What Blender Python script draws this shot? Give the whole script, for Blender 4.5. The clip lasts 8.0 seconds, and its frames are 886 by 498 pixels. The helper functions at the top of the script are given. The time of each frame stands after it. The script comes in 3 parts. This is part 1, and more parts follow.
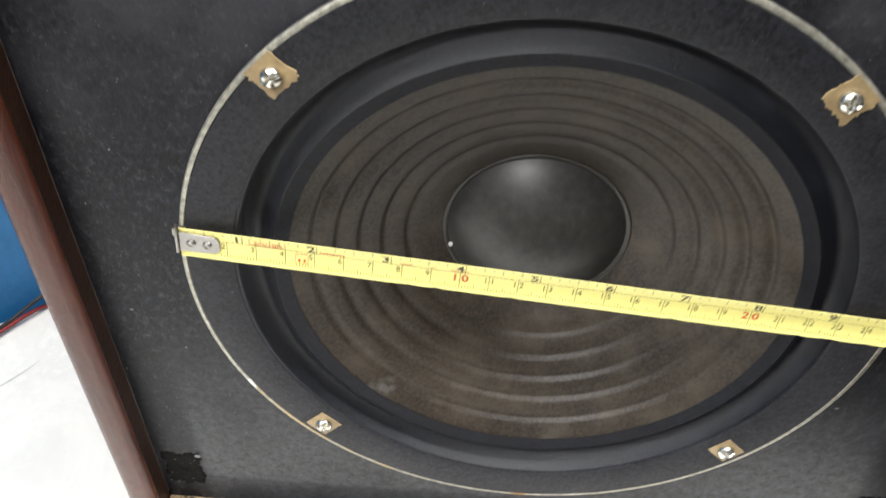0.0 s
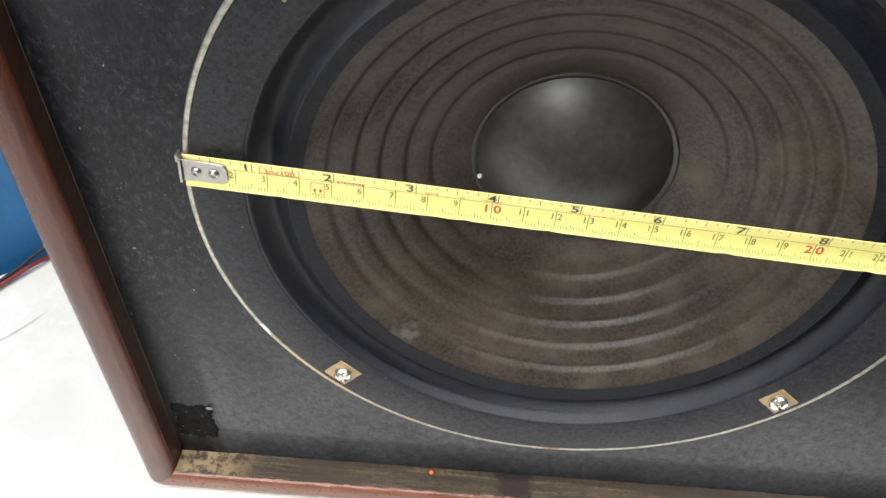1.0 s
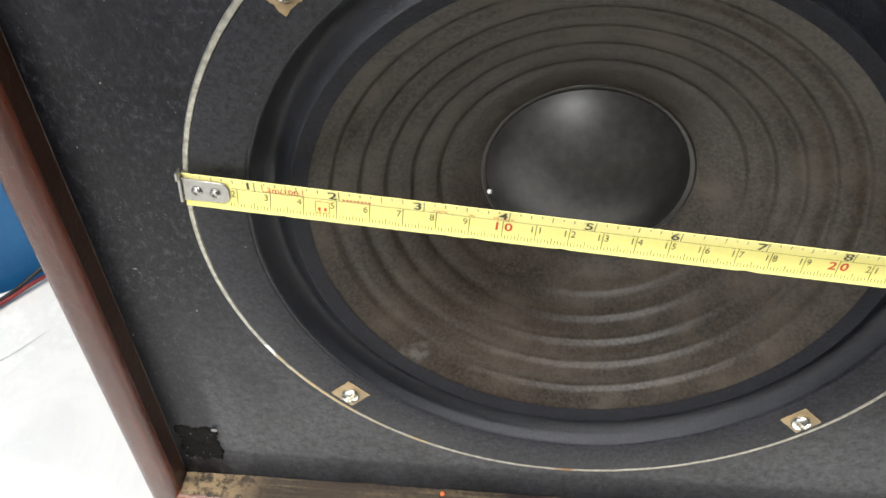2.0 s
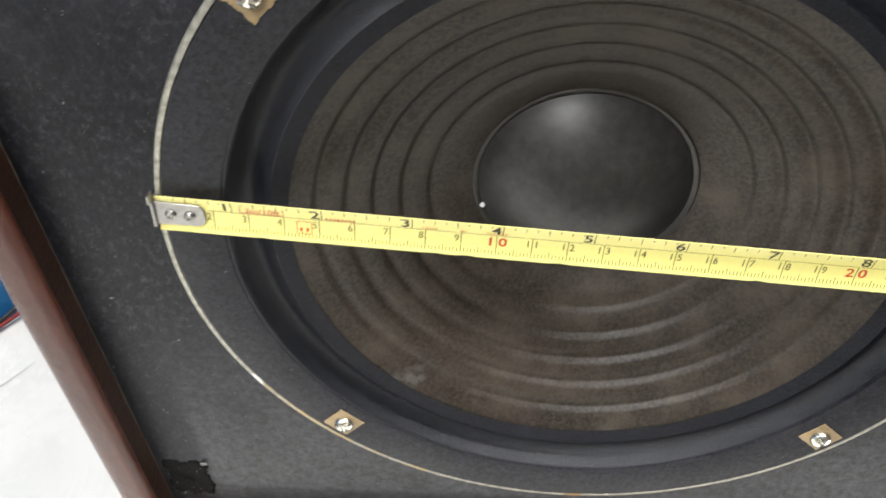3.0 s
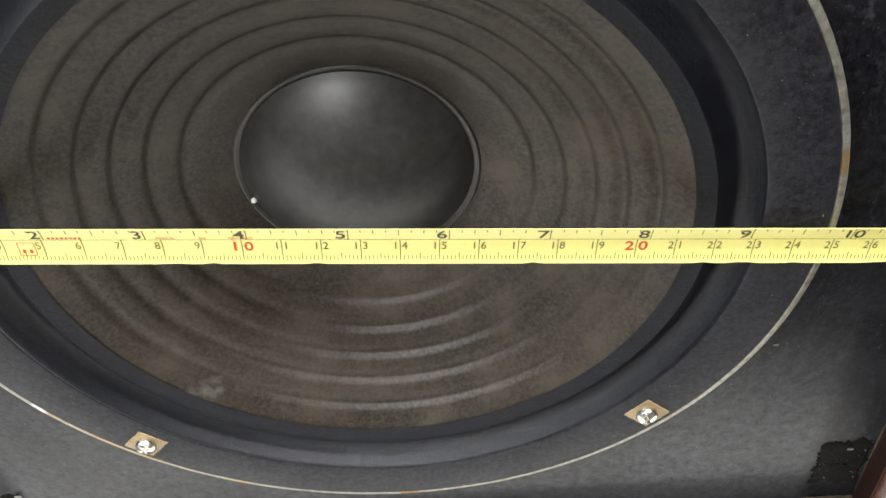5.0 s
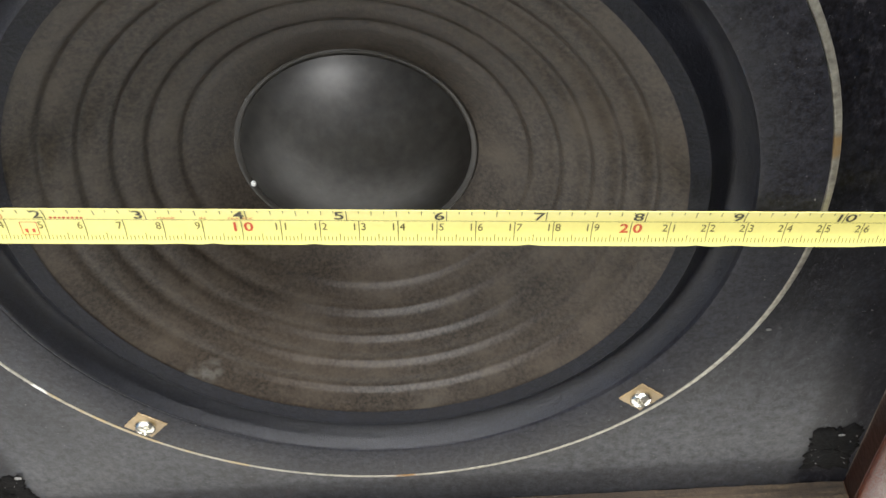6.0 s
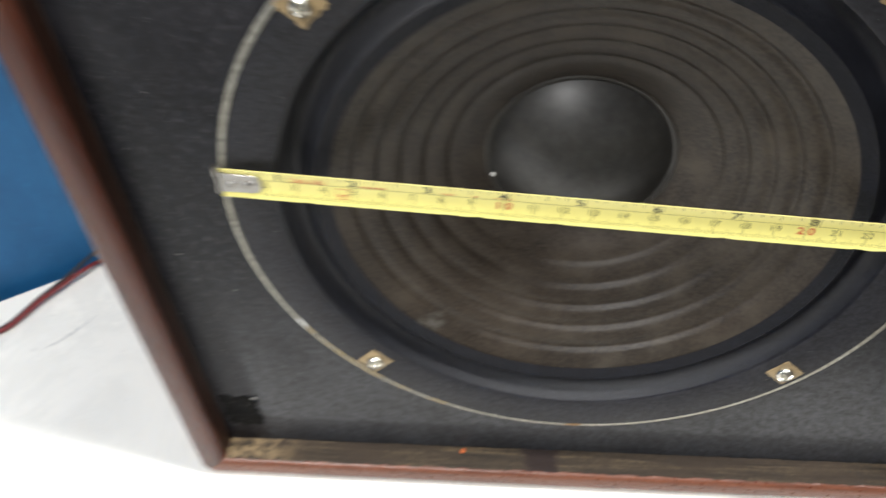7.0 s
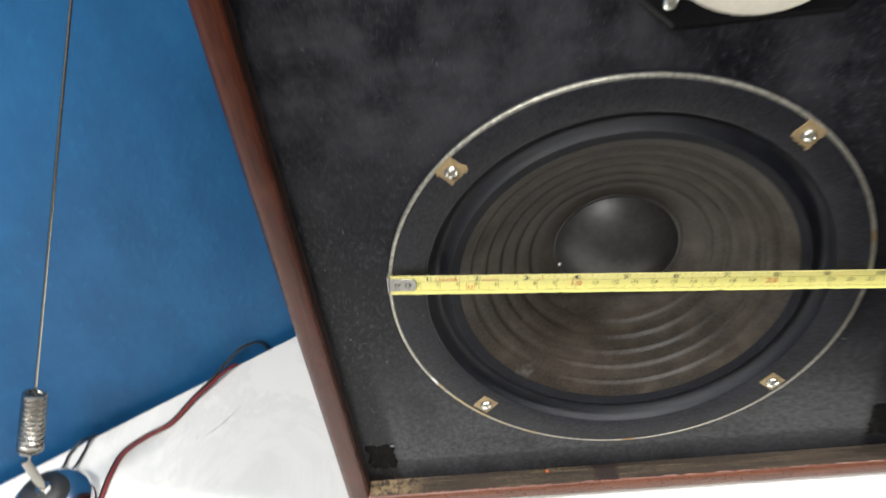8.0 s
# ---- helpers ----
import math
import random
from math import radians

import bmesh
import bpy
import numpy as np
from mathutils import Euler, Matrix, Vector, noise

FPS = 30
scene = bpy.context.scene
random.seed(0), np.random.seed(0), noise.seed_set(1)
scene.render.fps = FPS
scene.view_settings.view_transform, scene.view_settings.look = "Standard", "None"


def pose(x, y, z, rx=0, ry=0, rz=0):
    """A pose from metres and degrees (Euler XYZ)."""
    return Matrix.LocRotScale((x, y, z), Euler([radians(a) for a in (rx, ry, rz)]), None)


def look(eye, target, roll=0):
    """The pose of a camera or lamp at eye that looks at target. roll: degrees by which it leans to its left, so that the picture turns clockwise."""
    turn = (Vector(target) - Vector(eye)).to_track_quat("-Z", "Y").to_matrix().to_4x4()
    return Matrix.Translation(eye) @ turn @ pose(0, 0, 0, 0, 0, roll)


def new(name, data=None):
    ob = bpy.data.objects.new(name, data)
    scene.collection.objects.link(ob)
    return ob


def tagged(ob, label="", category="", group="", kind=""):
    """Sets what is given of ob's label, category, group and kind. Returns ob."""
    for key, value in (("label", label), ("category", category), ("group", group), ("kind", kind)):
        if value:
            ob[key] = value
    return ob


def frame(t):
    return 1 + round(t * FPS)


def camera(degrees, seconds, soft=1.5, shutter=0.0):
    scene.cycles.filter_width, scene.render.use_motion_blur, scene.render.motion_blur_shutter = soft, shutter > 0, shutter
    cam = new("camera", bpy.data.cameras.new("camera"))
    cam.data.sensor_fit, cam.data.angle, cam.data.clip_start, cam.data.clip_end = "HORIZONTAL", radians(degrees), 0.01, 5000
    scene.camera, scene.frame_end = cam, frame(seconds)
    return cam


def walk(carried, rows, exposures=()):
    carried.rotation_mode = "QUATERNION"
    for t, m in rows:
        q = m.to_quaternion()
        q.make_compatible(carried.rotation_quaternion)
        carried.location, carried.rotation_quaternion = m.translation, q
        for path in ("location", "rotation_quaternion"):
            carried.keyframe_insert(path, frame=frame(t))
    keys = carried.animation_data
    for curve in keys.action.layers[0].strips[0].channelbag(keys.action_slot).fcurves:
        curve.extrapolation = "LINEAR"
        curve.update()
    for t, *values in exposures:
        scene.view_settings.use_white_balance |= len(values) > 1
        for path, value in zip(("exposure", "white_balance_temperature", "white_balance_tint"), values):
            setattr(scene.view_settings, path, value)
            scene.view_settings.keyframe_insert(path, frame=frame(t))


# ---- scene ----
# ---- camera ----
cam = camera(52.87, 8.0, shutter=0.6)
ROWS = [
    (0.0, -0.0129, -0.2246, 0.3849, 4.96, -42.12, -0.22),
    (0.5, -0.0130, -0.2166, 0.3668, 6.07, -43.33, -1.84),
    (1.0, -0.0180, -0.2122, 0.3572, 6.52, -44.23, -1.45),
    (2.5, -0.0194, -0.1972, 0.3496, 7.64, -43.37, -3.42),
    (3.0, -0.0172, -0.1899, 0.3433, 7.48, -42.94, -4.40),
    (3.5, -0.0005, -0.1763, 0.3456, 6.05, -43.86, -5.26),
    (4.0, 0.0294, -0.1690, 0.3361, 5.11, -44.25, -7.30),
    (4.5, 0.0379, -0.1639, 0.3311, 5.01, -45.20, -7.81),
    (6.0, 0.0386, -0.1690, 0.3293, 4.95, -45.91, -7.42),
    (6.5, 0.0224, -0.1837, 0.3408, 5.85, -45.81, -6.05),
    (6.8, -0.0043, -0.2068, 0.3567, 7.15, -45.15, -5.26),
    (7.0, -0.0102, -0.2260, 0.3768, 9.77, -45.13, -6.13),
    (7.2, -0.0229, -0.2514, 0.3935, 12.02, -44.24, -7.31),
    (7.5, -0.0324, -0.2873, 0.4217, 13.28, -42.36, -8.80),
    (7.7, -0.0274, -0.3082, 0.4481, 12.64, -40.87, -10.22),
    (8.0, -0.0518, -0.3525, 0.4819, 6.48, -38.52, -9.50),
]
walk(cam, [(t, pose(x, y, z, 90 + pitch, 0, yaw) @ pose(0, 0, 0, 0, 0, roll)) for t, x, y, z, yaw, pitch, roll in ROWS],
     exposures=[(0.0, 0.05), (2.5, 0.0), (3.2, -0.03), (4.2, 0.04), (6.4, 0.06), (7.0, -0.28), (7.5, -0.72), (8.0, -0.28)])

# ---- light ----
world = bpy.data.worlds.new("room_air")
scene.world = world
world.use_nodes = True
world.node_tree.nodes["Background"].inputs[0].default_value = (0.75, 0.85, 1.0, 1)
world.node_tree.nodes["Background"].inputs[1].default_value = 0.02


def area_lamp(name, eye, target, wide, high, watts, colour):
    lamp = bpy.data.lights.new(name, "AREA")
    lamp.shape, lamp.size, lamp.size_y, lamp.energy, lamp.color = "RECTANGLE", wide, high, watts, colour
    ob = new(name, lamp)
    ob.matrix_world = look(eye, target)
    return ob


# three tubes under the ceiling: one to the right, running towards the loudspeaker, one in front, one to the left along the wall
right_tube = area_lamp("tube_lamp_right", (0, 0, 0), (0, 0, -1), 1.2, 0.10, 58, (1.0, 0.988, 0.975))
right_tube.matrix_world = pose(0.66, -0.165, 1.88, 0, 0, -10.5)
area_lamp("tube_lamp_front", (-0.50, -1.60, 1.74), (-0.1, -0.1, 0.1), 0.7, 0.12, 38, (1.0, 0.988, 0.975))
left_tube = area_lamp("tube_lamp_left", (0, 0, 0), (0, 0, -1), 1.2, 0.10, 40, (1.0, 0.988, 0.975))
left_tube.matrix_world = pose(-1.20, -0.85, 1.87, 0, 0, 32.5)


# ---- materials ----
class Nodes:
    """A node material with a few short calls."""

    def __init__(self, name, rough=0.5, metal=0.0, spec=0.5):
        self.mat = bpy.data.materials.new(name)
        self.mat.use_nodes = True
        self.tree = self.mat.node_tree
        self.out = self.tree.nodes["Principled BSDF"]
        self.out.inputs["Roughness"].default_value = rough
        self.out.inputs["Metallic"].default_value = metal
        self.out.inputs["Specular IOR Level"].default_value = spec
        coords = self.tree.nodes.new("ShaderNodeTexCoord")
        self.place = coords.outputs["Object"]

    def link(self, a, b):
        self.tree.links.new(a, b)

    def stretched(self, sx, sy, sz):
        n = self.tree.nodes.new("ShaderNodeMapping")
        n.inputs["Scale"].default_value = (sx, sy, sz)
        self.link(self.place, n.inputs["Vector"])
        return n.outputs["Vector"]

    def noise(self, scale, detail=4.0, rough=0.6, vec=None, distort=0.0):
        n = self.tree.nodes.new("ShaderNodeTexNoise")
        n.inputs["Scale"].default_value, n.inputs["Detail"].default_value = scale, detail
        n.inputs["Roughness"].default_value, n.inputs["Distortion"].default_value = rough, distort
        self.link(vec or self.place, n.inputs["Vector"])
        return n.outputs["Fac"]

    def ramp(self, fac, *stops):
        n = self.tree.nodes.new("ShaderNodeValToRGB")
        while len(n.color_ramp.elements) < len(stops):
            n.color_ramp.elements.new(0.5)
        for e, (at, c) in zip(n.color_ramp.elements, stops):
            e.position = at
            e.color = (*c, 1) if isinstance(c, tuple) else (c, c, c, 1)
        self.link(fac, n.inputs["Fac"])
        return n.outputs["Color"]

    def mix(self, fac, a, b, how="MIX"):
        n = self.tree.nodes.new("ShaderNodeMix")
        n.data_type, n.blend_type = "RGBA", how
        for slot, v in ((n.inputs[0], fac), (n.inputs[6], a), (n.inputs[7], b)):
            if isinstance(v, (int, float)):
                slot.default_value = v
            elif isinstance(v, tuple):
                slot.default_value = (*v, 1)
            else:
                self.link(v, slot)
        return n.outputs[2]

    def calc(self, how, a, b):
        n = self.tree.nodes.new("ShaderNodeMath")
        n.operation = how
        for slot, v in ((n.inputs[0], a), (n.inputs[1], b)):
            if isinstance(v, (int, float)):
                slot.default_value = v
            else:
                self.link(v, slot)
        return n.outputs[0]

    def axes(self):
        n = self.tree.nodes.new("ShaderNodeSeparateXYZ")
        self.link(self.place, n.inputs[0])
        return n.outputs

    def soft_step(self, value, low, high):
        n = self.tree.nodes.new("ShaderNodeMapRange")
        n.interpolation_type = "SMOOTHSTEP"
        n.inputs[1].default_value, n.inputs[2].default_value = low, high
        self.link(value, n.inputs[0])
        return n.outputs[0]

    def colour(self, c):
        if isinstance(c, tuple):
            self.out.inputs["Base Color"].default_value = (*c, 1)
        else:
            self.link(c, self.out.inputs["Base Color"])
        return self

    def gloss(self, c):
        self.link(c, self.out.inputs["Roughness"])
        return self

    def bump(self, height, depth, strength=0.6):
        n = self.tree.nodes.new("ShaderNodeBump")
        n.inputs["Strength"].default_value, n.inputs["Distance"].default_value = strength, depth
        self.link(height, n.inputs["Height"])
        self.link(n.outputs[0], self.out.inputs["Normal"])
        return self


def plain(name, c, rough=0.5, metal=0.0, vary=0.25, scale=300, depth=0.0002, spec=0.5):
    m = Nodes(name, rough, metal, spec)
    small, large = m.noise(scale), m.noise(scale / 9, 3)
    lo, hi = tuple(v * (1 - vary) for v in c), tuple(min(1, v * (1 + vary)) for v in c)
    m.colour(m.mix(0.5, m.ramp(small, (0.3, lo), (0.7, hi)), m.ramp(large, (0.3, lo), (0.7, hi))))
    m.bump(small, depth)
    return m.mat


def wood_veneer():
    m = Nodes("mahogany_veneer", 0.2, spec=0.42)
    along = m.stretched(1, 1, 0.06)
    grain = m.noise(260, 5, 0.65, along, 0.6)
    fine = m.noise(1400, 3, 0.6, along)
    big = m.noise(30, 3)
    c = m.ramp(grain, (0.32, (0.020, 0.0055, 0.003)), (0.5, (0.058, 0.0145, 0.0065)), (0.72, (0.095, 0.026, 0.011)))
    c = m.mix(0.45, c, m.ramp(fine, (0.35, (0.03, 0.008, 0.005)), (0.7, (0.088, 0.022, 0.011))))
    c = m.mix(m.soft_step(big, 0.5, 0.8), c, (0.085, 0.026, 0.014))
    m.colour(c).gloss(m.ramp(m.noise(500, 4), (0.3, 0.08), (0.7, 0.20)))
    m.bump(m.mix(0.6, m.noise(520, 3, 0.6, m.stretched(1, 1, 0.6)), m.noise(1300, 3, 0.7)), 0.0006, 0.65)
    return m.mat


def wood_veneer_flat():
    m = Nodes("mahogany_veneer_lengthwise", 0.33)
    along = m.stretched(0.06, 1, 1)
    grain = m.noise(260, 5, 0.65, along, 0.6)
    fine = m.noise(1400, 3, 0.6, along)
    c = m.ramp(grain, (0.25, (0.055, 0.017, 0.009)), (0.55, (0.14, 0.047, 0.024)), (0.8, (0.21, 0.080, 0.042)))
    c = m.mix(0.4, c, m.ramp(fine, (0.35, (0.055, 0.017, 0.009)), (0.7, (0.19, 0.068, 0.036))))
    m.colour(c).gloss(m.ramp(m.noise(500, 4), (0.3, 0.22), (0.7, 0.46)))
    m.bump(m.noise(420, 4, 0.6, m.stretched(0.35, 1, 1)), 0.0006, 0.5)
    return m.mat


def baffle_paint():
    m = Nodes("worn_black_baffle", 0.4, spec=0.20)
    x, _, z = m.axes()
    fibre = m.noise(900, 4, 0.7, m.stretched(1, 1, 0.5))
    blot = m.noise(38, 5, 0.62)
    wide = m.noise(9, 3)
    c = m.ramp(fibre, (0.38, (0.003, 0.003, 0.004)), (0.62, (0.0160, 0.0165, 0.022)))
    c = m.mix(m.soft_step(blot, 0.45, 0.78), c, (0.021, 0.022, 0.027))
    # dusty field with painted sheen, inside the mark that the lost grille frame left, 20 mm in from the edges
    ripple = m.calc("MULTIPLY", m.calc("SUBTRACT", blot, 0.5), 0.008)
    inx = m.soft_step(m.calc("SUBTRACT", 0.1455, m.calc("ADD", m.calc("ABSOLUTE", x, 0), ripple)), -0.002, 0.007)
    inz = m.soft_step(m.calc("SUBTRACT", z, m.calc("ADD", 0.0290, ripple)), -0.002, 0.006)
    # paler towards the bottom: the table's sheen on the board, put into the colour
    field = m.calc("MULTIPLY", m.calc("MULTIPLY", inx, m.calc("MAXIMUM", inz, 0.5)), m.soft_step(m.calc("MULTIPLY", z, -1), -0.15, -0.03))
    dust_and_sheen = m.calc("MULTIPLY", field, m.soft_step(m.calc("ADD", wide, m.calc("MULTIPLY", blot, 0.4)), 0.28, 0.72))
    c = m.mix(m.calc("MULTIPLY", dust_and_sheen, 0.8), c, (0.104, 0.108, 0.115))
    mott = m.noise(260, 6, 0.85)
    c = m.mix(0.9, c, m.ramp(mott, (0.38, 0.2), (0.62, 1.0)), "MULTIPLY")
    clouds = m.calc("MULTIPLY", m.soft_step(z, 0.2, 0.3), m.soft_step(m.noise(16, 5, 0.65), 0.36, 0.66))
    c = m.mix(m.calc("MULTIPLY", clouds, 0.6), c, (0.072, 0.070, 0.078))
    scuffed = m.soft_step(m.noise(330, 8, 0.85, m.stretched(1, 1, 0.7)), 0.50, 0.66)
    c = m.mix(m.calc("MULTIPLY", scuffed, m.soft_step(wide, 0.30, 0.60)), c, (0.062, 0.060, 0.068))
    specks = m.soft_step(m.noise(1500, 2, 0.5), 0.74, 0.77)
    c = m.mix(specks, c, (0.16, 0.15, 0.14))
    m.colour(c).gloss(m.ramp(blot, (0.3, 0.28), (0.7, 0.46)))
    m.bump(m.mix(0.25, fibre, mott), 0.00015, 0.35)
    return m.mat


def cone_paper():
    m = Nodes("treated_paper_cone", 0.45, spec=0.33)
    fibre = m.noise(800, 5, 0.75)
    blot = m.noise(55, 5, 0.65)
    big = m.noise(14, 3)
    c = m.ramp(fibre, (0.38, (0.0080, 0.0063, 0.0045)), (0.64, (0.049, 0.0385, 0.029)))
    c = m.mix(m.soft_step(blot, 0.42, 0.8), c, (0.060, 0.050, 0.038))
    c = m.mix(m.calc("MULTIPLY", m.soft_step(big, 0.45, 0.7), 0.18), c, (0.060, 0.041, 0.026))
    # pale smudge low on the paper, beside the lower screw plate
    x, _, z = m.axes()
    dx, dz = m.calc("ADD", x, 0.0590), m.calc("ADD", z, 0.0630)
    far = m.calc("ADD", m.calc("MULTIPLY", dx, dx), m.calc("MULTIPLY", m.calc("MULTIPLY", dz, dz), 2.5))
    spot = m.soft_step(m.calc("MULTIPLY", far, -1), -0.00006, -0.00001)
    c = m.mix(m.calc("MULTIPLY", spot, m.soft_step(m.noise(190, 4), 0.38, 0.6)), c, (0.085, 0.08, 0.07))
    m.colour(c).gloss(m.ramp(blot, (0.3, 0.36), (0.7, 0.52)))
    m.bump(m.mix(0.35, fibre, m.noise(220, 4)), 0.0004, 0.6)
    return m.mat


def surround_cloth(name, spec, low, high):
    m = Nodes(name, 0.35, spec=spec)
    weave = m.noise(950, 4, 0.8)
    blot = m.noise(70, 4)
    c = m.ramp(weave, (0.38, (0.0020, 0.0023, 0.0036)), (0.64, (0.0100, 0.0110, 0.0170)))
    c = m.mix(m.calc("MULTIPLY", m.soft_step(blot, 0.5, 0.8), 0.5), c, (0.016, 0.018, 0.026))
    m.colour(c).gloss(m.ramp(blot, (0.3, low), (0.7, high)))
    m.bump(weave, 0.0005, 0.65)
    return m.mat


def gasket_card():
    m = Nodes("black_gasket_card", 0.45, spec=0.34)
    fibre = m.noise(700, 5, 0.75)
    blot = m.noise(45, 5)
    c = m.ramp(fibre, (0.38, (0.003, 0.003, 0.004)), (0.62, (0.023, 0.0235, 0.0300)))
    c = m.mix(m.soft_step(blot, 0.5, 0.85), c, (0.028, 0.028, 0.031))
    c = m.mix(m.soft_step(m.noise(1300, 2, 0.5), 0.76, 0.785), c, (0.14, 0.13, 0.12))
    m.colour(c).gloss(m.ramp(blot, (0.3, 0.4), (0.7, 0.6)))
    m.bump(fibre, 0.00018, 0.5)
    return m.mat


def rim_metal():
    m = Nodes("tarnished_rim_metal", 0.38, 0.75)
    blot = m.noise(26, 4, 0.6)
    fine = m.noise(420, 4)
    x, _, z = m.axes()
    c = m.ramp(fine, (0.3, (0.24, 0.23, 0.19)), (0.7, (0.52, 0.50, 0.42)))
    c = m.mix(m.soft_step(blot, 0.66, 0.72), c, (0.36, 0.25, 0.12))
    # brassy stain on the lower left stretch of the rim
    stain = m.calc("MULTIPLY", m.calc("MULTIPLY", m.soft_step(m.calc("MULTIPLY", x, -1), 0.0535, 0.0545), m.soft_step(x, -0.1085, -0.1075)),
                   m.soft_step(m.calc("MULTIPLY", z, -1), 0.03, 0.05))
    c = m.mix(m.calc("MULTIPLY", stain, m.soft_step(m.noise(60, 4), 0.42, 0.6)), c, (0.46, 0.36, 0.19))
    # a second, rusty stretch at the foot of the rim, and a bright glint painted beside the first
    low = m.soft_step(m.calc("MULTIPLY", z, -1), 0.10, 0.11)
    rusty = m.calc("MULTIPLY", low, m.calc("MULTIPLY", m.soft_step(x, -0.004, -0.002), m.soft_step(m.calc("MULTIPLY", x, -1), -0.011, -0.008)))
    c = m.mix(m.calc("MULTIPLY", rusty, m.soft_step(m.noise(150, 4), 0.4, 0.55)), c, (0.33, 0.19, 0.07))
    glint = m.calc("MULTIPLY", m.soft_step(m.calc("MULTIPLY", z, -1), 0.0545, 0.0555), m.calc("MULTIPLY", m.soft_step(x, -0.1115, -0.1105), m.soft_step(m.calc("MULTIPLY", x, -1), 0.1065, 0.1075)))
    c = m.mix(glint, c, (0.85, 0.84, 0.80))
    m.colour(c).gloss(m.ramp(blot, (0.3, 0.28), (0.7, 0.55)))
    m.bump(fine, 0.0003, 0.5)
    return m.mat


def raw_edge():
    m = Nodes("glue_stained_raw_wood", 0.8)
    streak = m.noise(130, 5, 0.7, m.stretched(0.12, 3.0, 1), 0.5)
    blot = m.noise(28, 4)
    x, _, _ = m.axes()
    grit = m.noise(520, 5, 0.8)
    c = m.ramp(streak, (0.32, (0.010, 0.007, 0.004)), (0.5, (0.040, 0.027, 0.015)), (0.74, (0.125, 0.090, 0.048)))
    c = m.mix(0.75, c, m.ramp(grit, (0.36, 0.35), (0.62, 1.35)), "MULTIPLY")
    c = m.mix(m.calc("MULTIPLY", m.soft_step(blot, 0.45, 0.62), 0.7), c, (0.030, 0.019, 0.011))
    pale = m.calc("MULTIPLY", m.soft_step(m.calc("MULTIPLY", x, -1), 0.122, 0.146), m.soft_step(m.noise(210, 5, 0.75), 0.40, 0.58))
    c = m.mix(m.calc("MULTIPLY", pale, 0.65), c, (0.27, 0.19, 0.10))
    # a dark patch near the middle of the ledge
    dark_patch = m.soft_step(m.calc("ADD", m.calc("MULTIPLY", m.calc("ABSOLUTE", m.calc("ADD", x, 0.013), 0), -1), m.calc("MULTIPLY", m.noise(160, 4), 0.012)), -0.003, 0.0)
    c = m.mix(dark_patch, c, (0.014, 0.006, 0.004))
    m.colour(c)
    m.bump(m.mix(0.5, streak, grit), 0.0018, 0.9)
    return m.mat


def table_top_surface():
    m = Nodes("white_laminate", 0.35)
    vein = m.noise(7, 6, 0.7, None, 1.4)
    fine = m.noise(90, 4)
    c = m.ramp(vein, (0.40, (0.80, 0.78, 0.725)), (0.5, (0.74, 0.725, 0.675)), (0.56, (0.81, 0.79, 0.735)))
    c = m.mix(m.calc("MULTIPLY", m.soft_step(fine, 0.6, 0.8), 0.35), c, (0.66, 0.65, 0.62))
    c = m.mix(m.calc("MULTIPLY", m.soft_step(m.noise(150, 3, 0.5), 0.70, 0.76), 0.5), c, (0.50, 0.49, 0.46))
    m.colour(c).gloss(m.ramp(fine, (0.3, 0.28), (0.7, 0.45)))
    return m.mat


def wall_paint(name, a, b):
    m = Nodes(name, 0.55)
    blot, fine = m.noise(5, 5), m.noise(160, 4)
    c = m.ramp(m.noise(26, 7, 0.72, m.stretched(1, 1, 0.5)), (0.32, a), (0.68, b))
    c = m.mix(0.5, c, m.ramp(blot, (0.3, a), (0.7, b)))
    c = m.mix(m.calc("MULTIPLY", m.soft_step(fine, 0.58, 0.8), 0.4), c, tuple(min(1, v * 1.4) for v in b))
    m.colour(c)
    m.bump(fine, 0.0012, 0.35)
    return m.mat


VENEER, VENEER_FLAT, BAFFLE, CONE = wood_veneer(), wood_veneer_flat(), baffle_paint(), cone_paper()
SURROUND, GASKET, RIM, RAW, TABLE = surround_cloth("doped_cloth_surround", 0.44, 0.36, 0.48), gasket_card(), rim_metal(), raw_edge(), table_top_surface()
BAND = surround_cloth("glued_cloth_band", 0.22, 0.4, 0.55)
BLUE = wall_paint("blue_wall_paint", (0.0045, 0.070, 0.185), (0.0190, 0.158, 0.370))
BEIGE = wall_paint("beige_wall_paint", (0.36, 0.34, 0.31), (0.42, 0.40, 0.36))
WHITE = wall_paint("white_ceiling_paint", (0.74, 0.74, 0.72), (0.8, 0.8, 0.78))
FLOOR = plain("dark_floor_tile", (0.07, 0.06, 0.05), 0.4, vary=0.15, scale=60)
DOME = plain("black_dust_cap_card", (0.022, 0.0213, 0.0198), 0.42, vary=0.8, scale=300, depth=0.00012, spec=0.5)
NECKGLUE = plain("shiny_neck_glue", (0.022, 0.020, 0.017), 0.36, vary=0.5, scale=300, depth=0.0003)
STEEL = plain("zinc_screw_steel", (0.72, 0.70, 0.62), 0.24, 1.0, 0.15, 900, 0.0001)
TAB = plain("bare_coppery_plate", (0.29, 0.210, 0.108), 0.42, 0.1, 0.45, 220, 0.0004)
HOOKSTEEL = plain("dull_hook_steel", (0.34, 0.33, 0.31), 0.32, 1.0, 0.2, 900, 0.0002)
CHROME = plain("chrome", (0.78, 0.79, 0.80), 0.10, 1.0, 0.05, 500, 0.00003)
SPRING = plain("spring_steel", (0.40, 0.38, 0.34), 0.26, 1.0, 0.15, 900, 0.0001)
RUBBER = plain("black_rubber", (0.02, 0.02, 0.021), 0.5, vary=0.3)
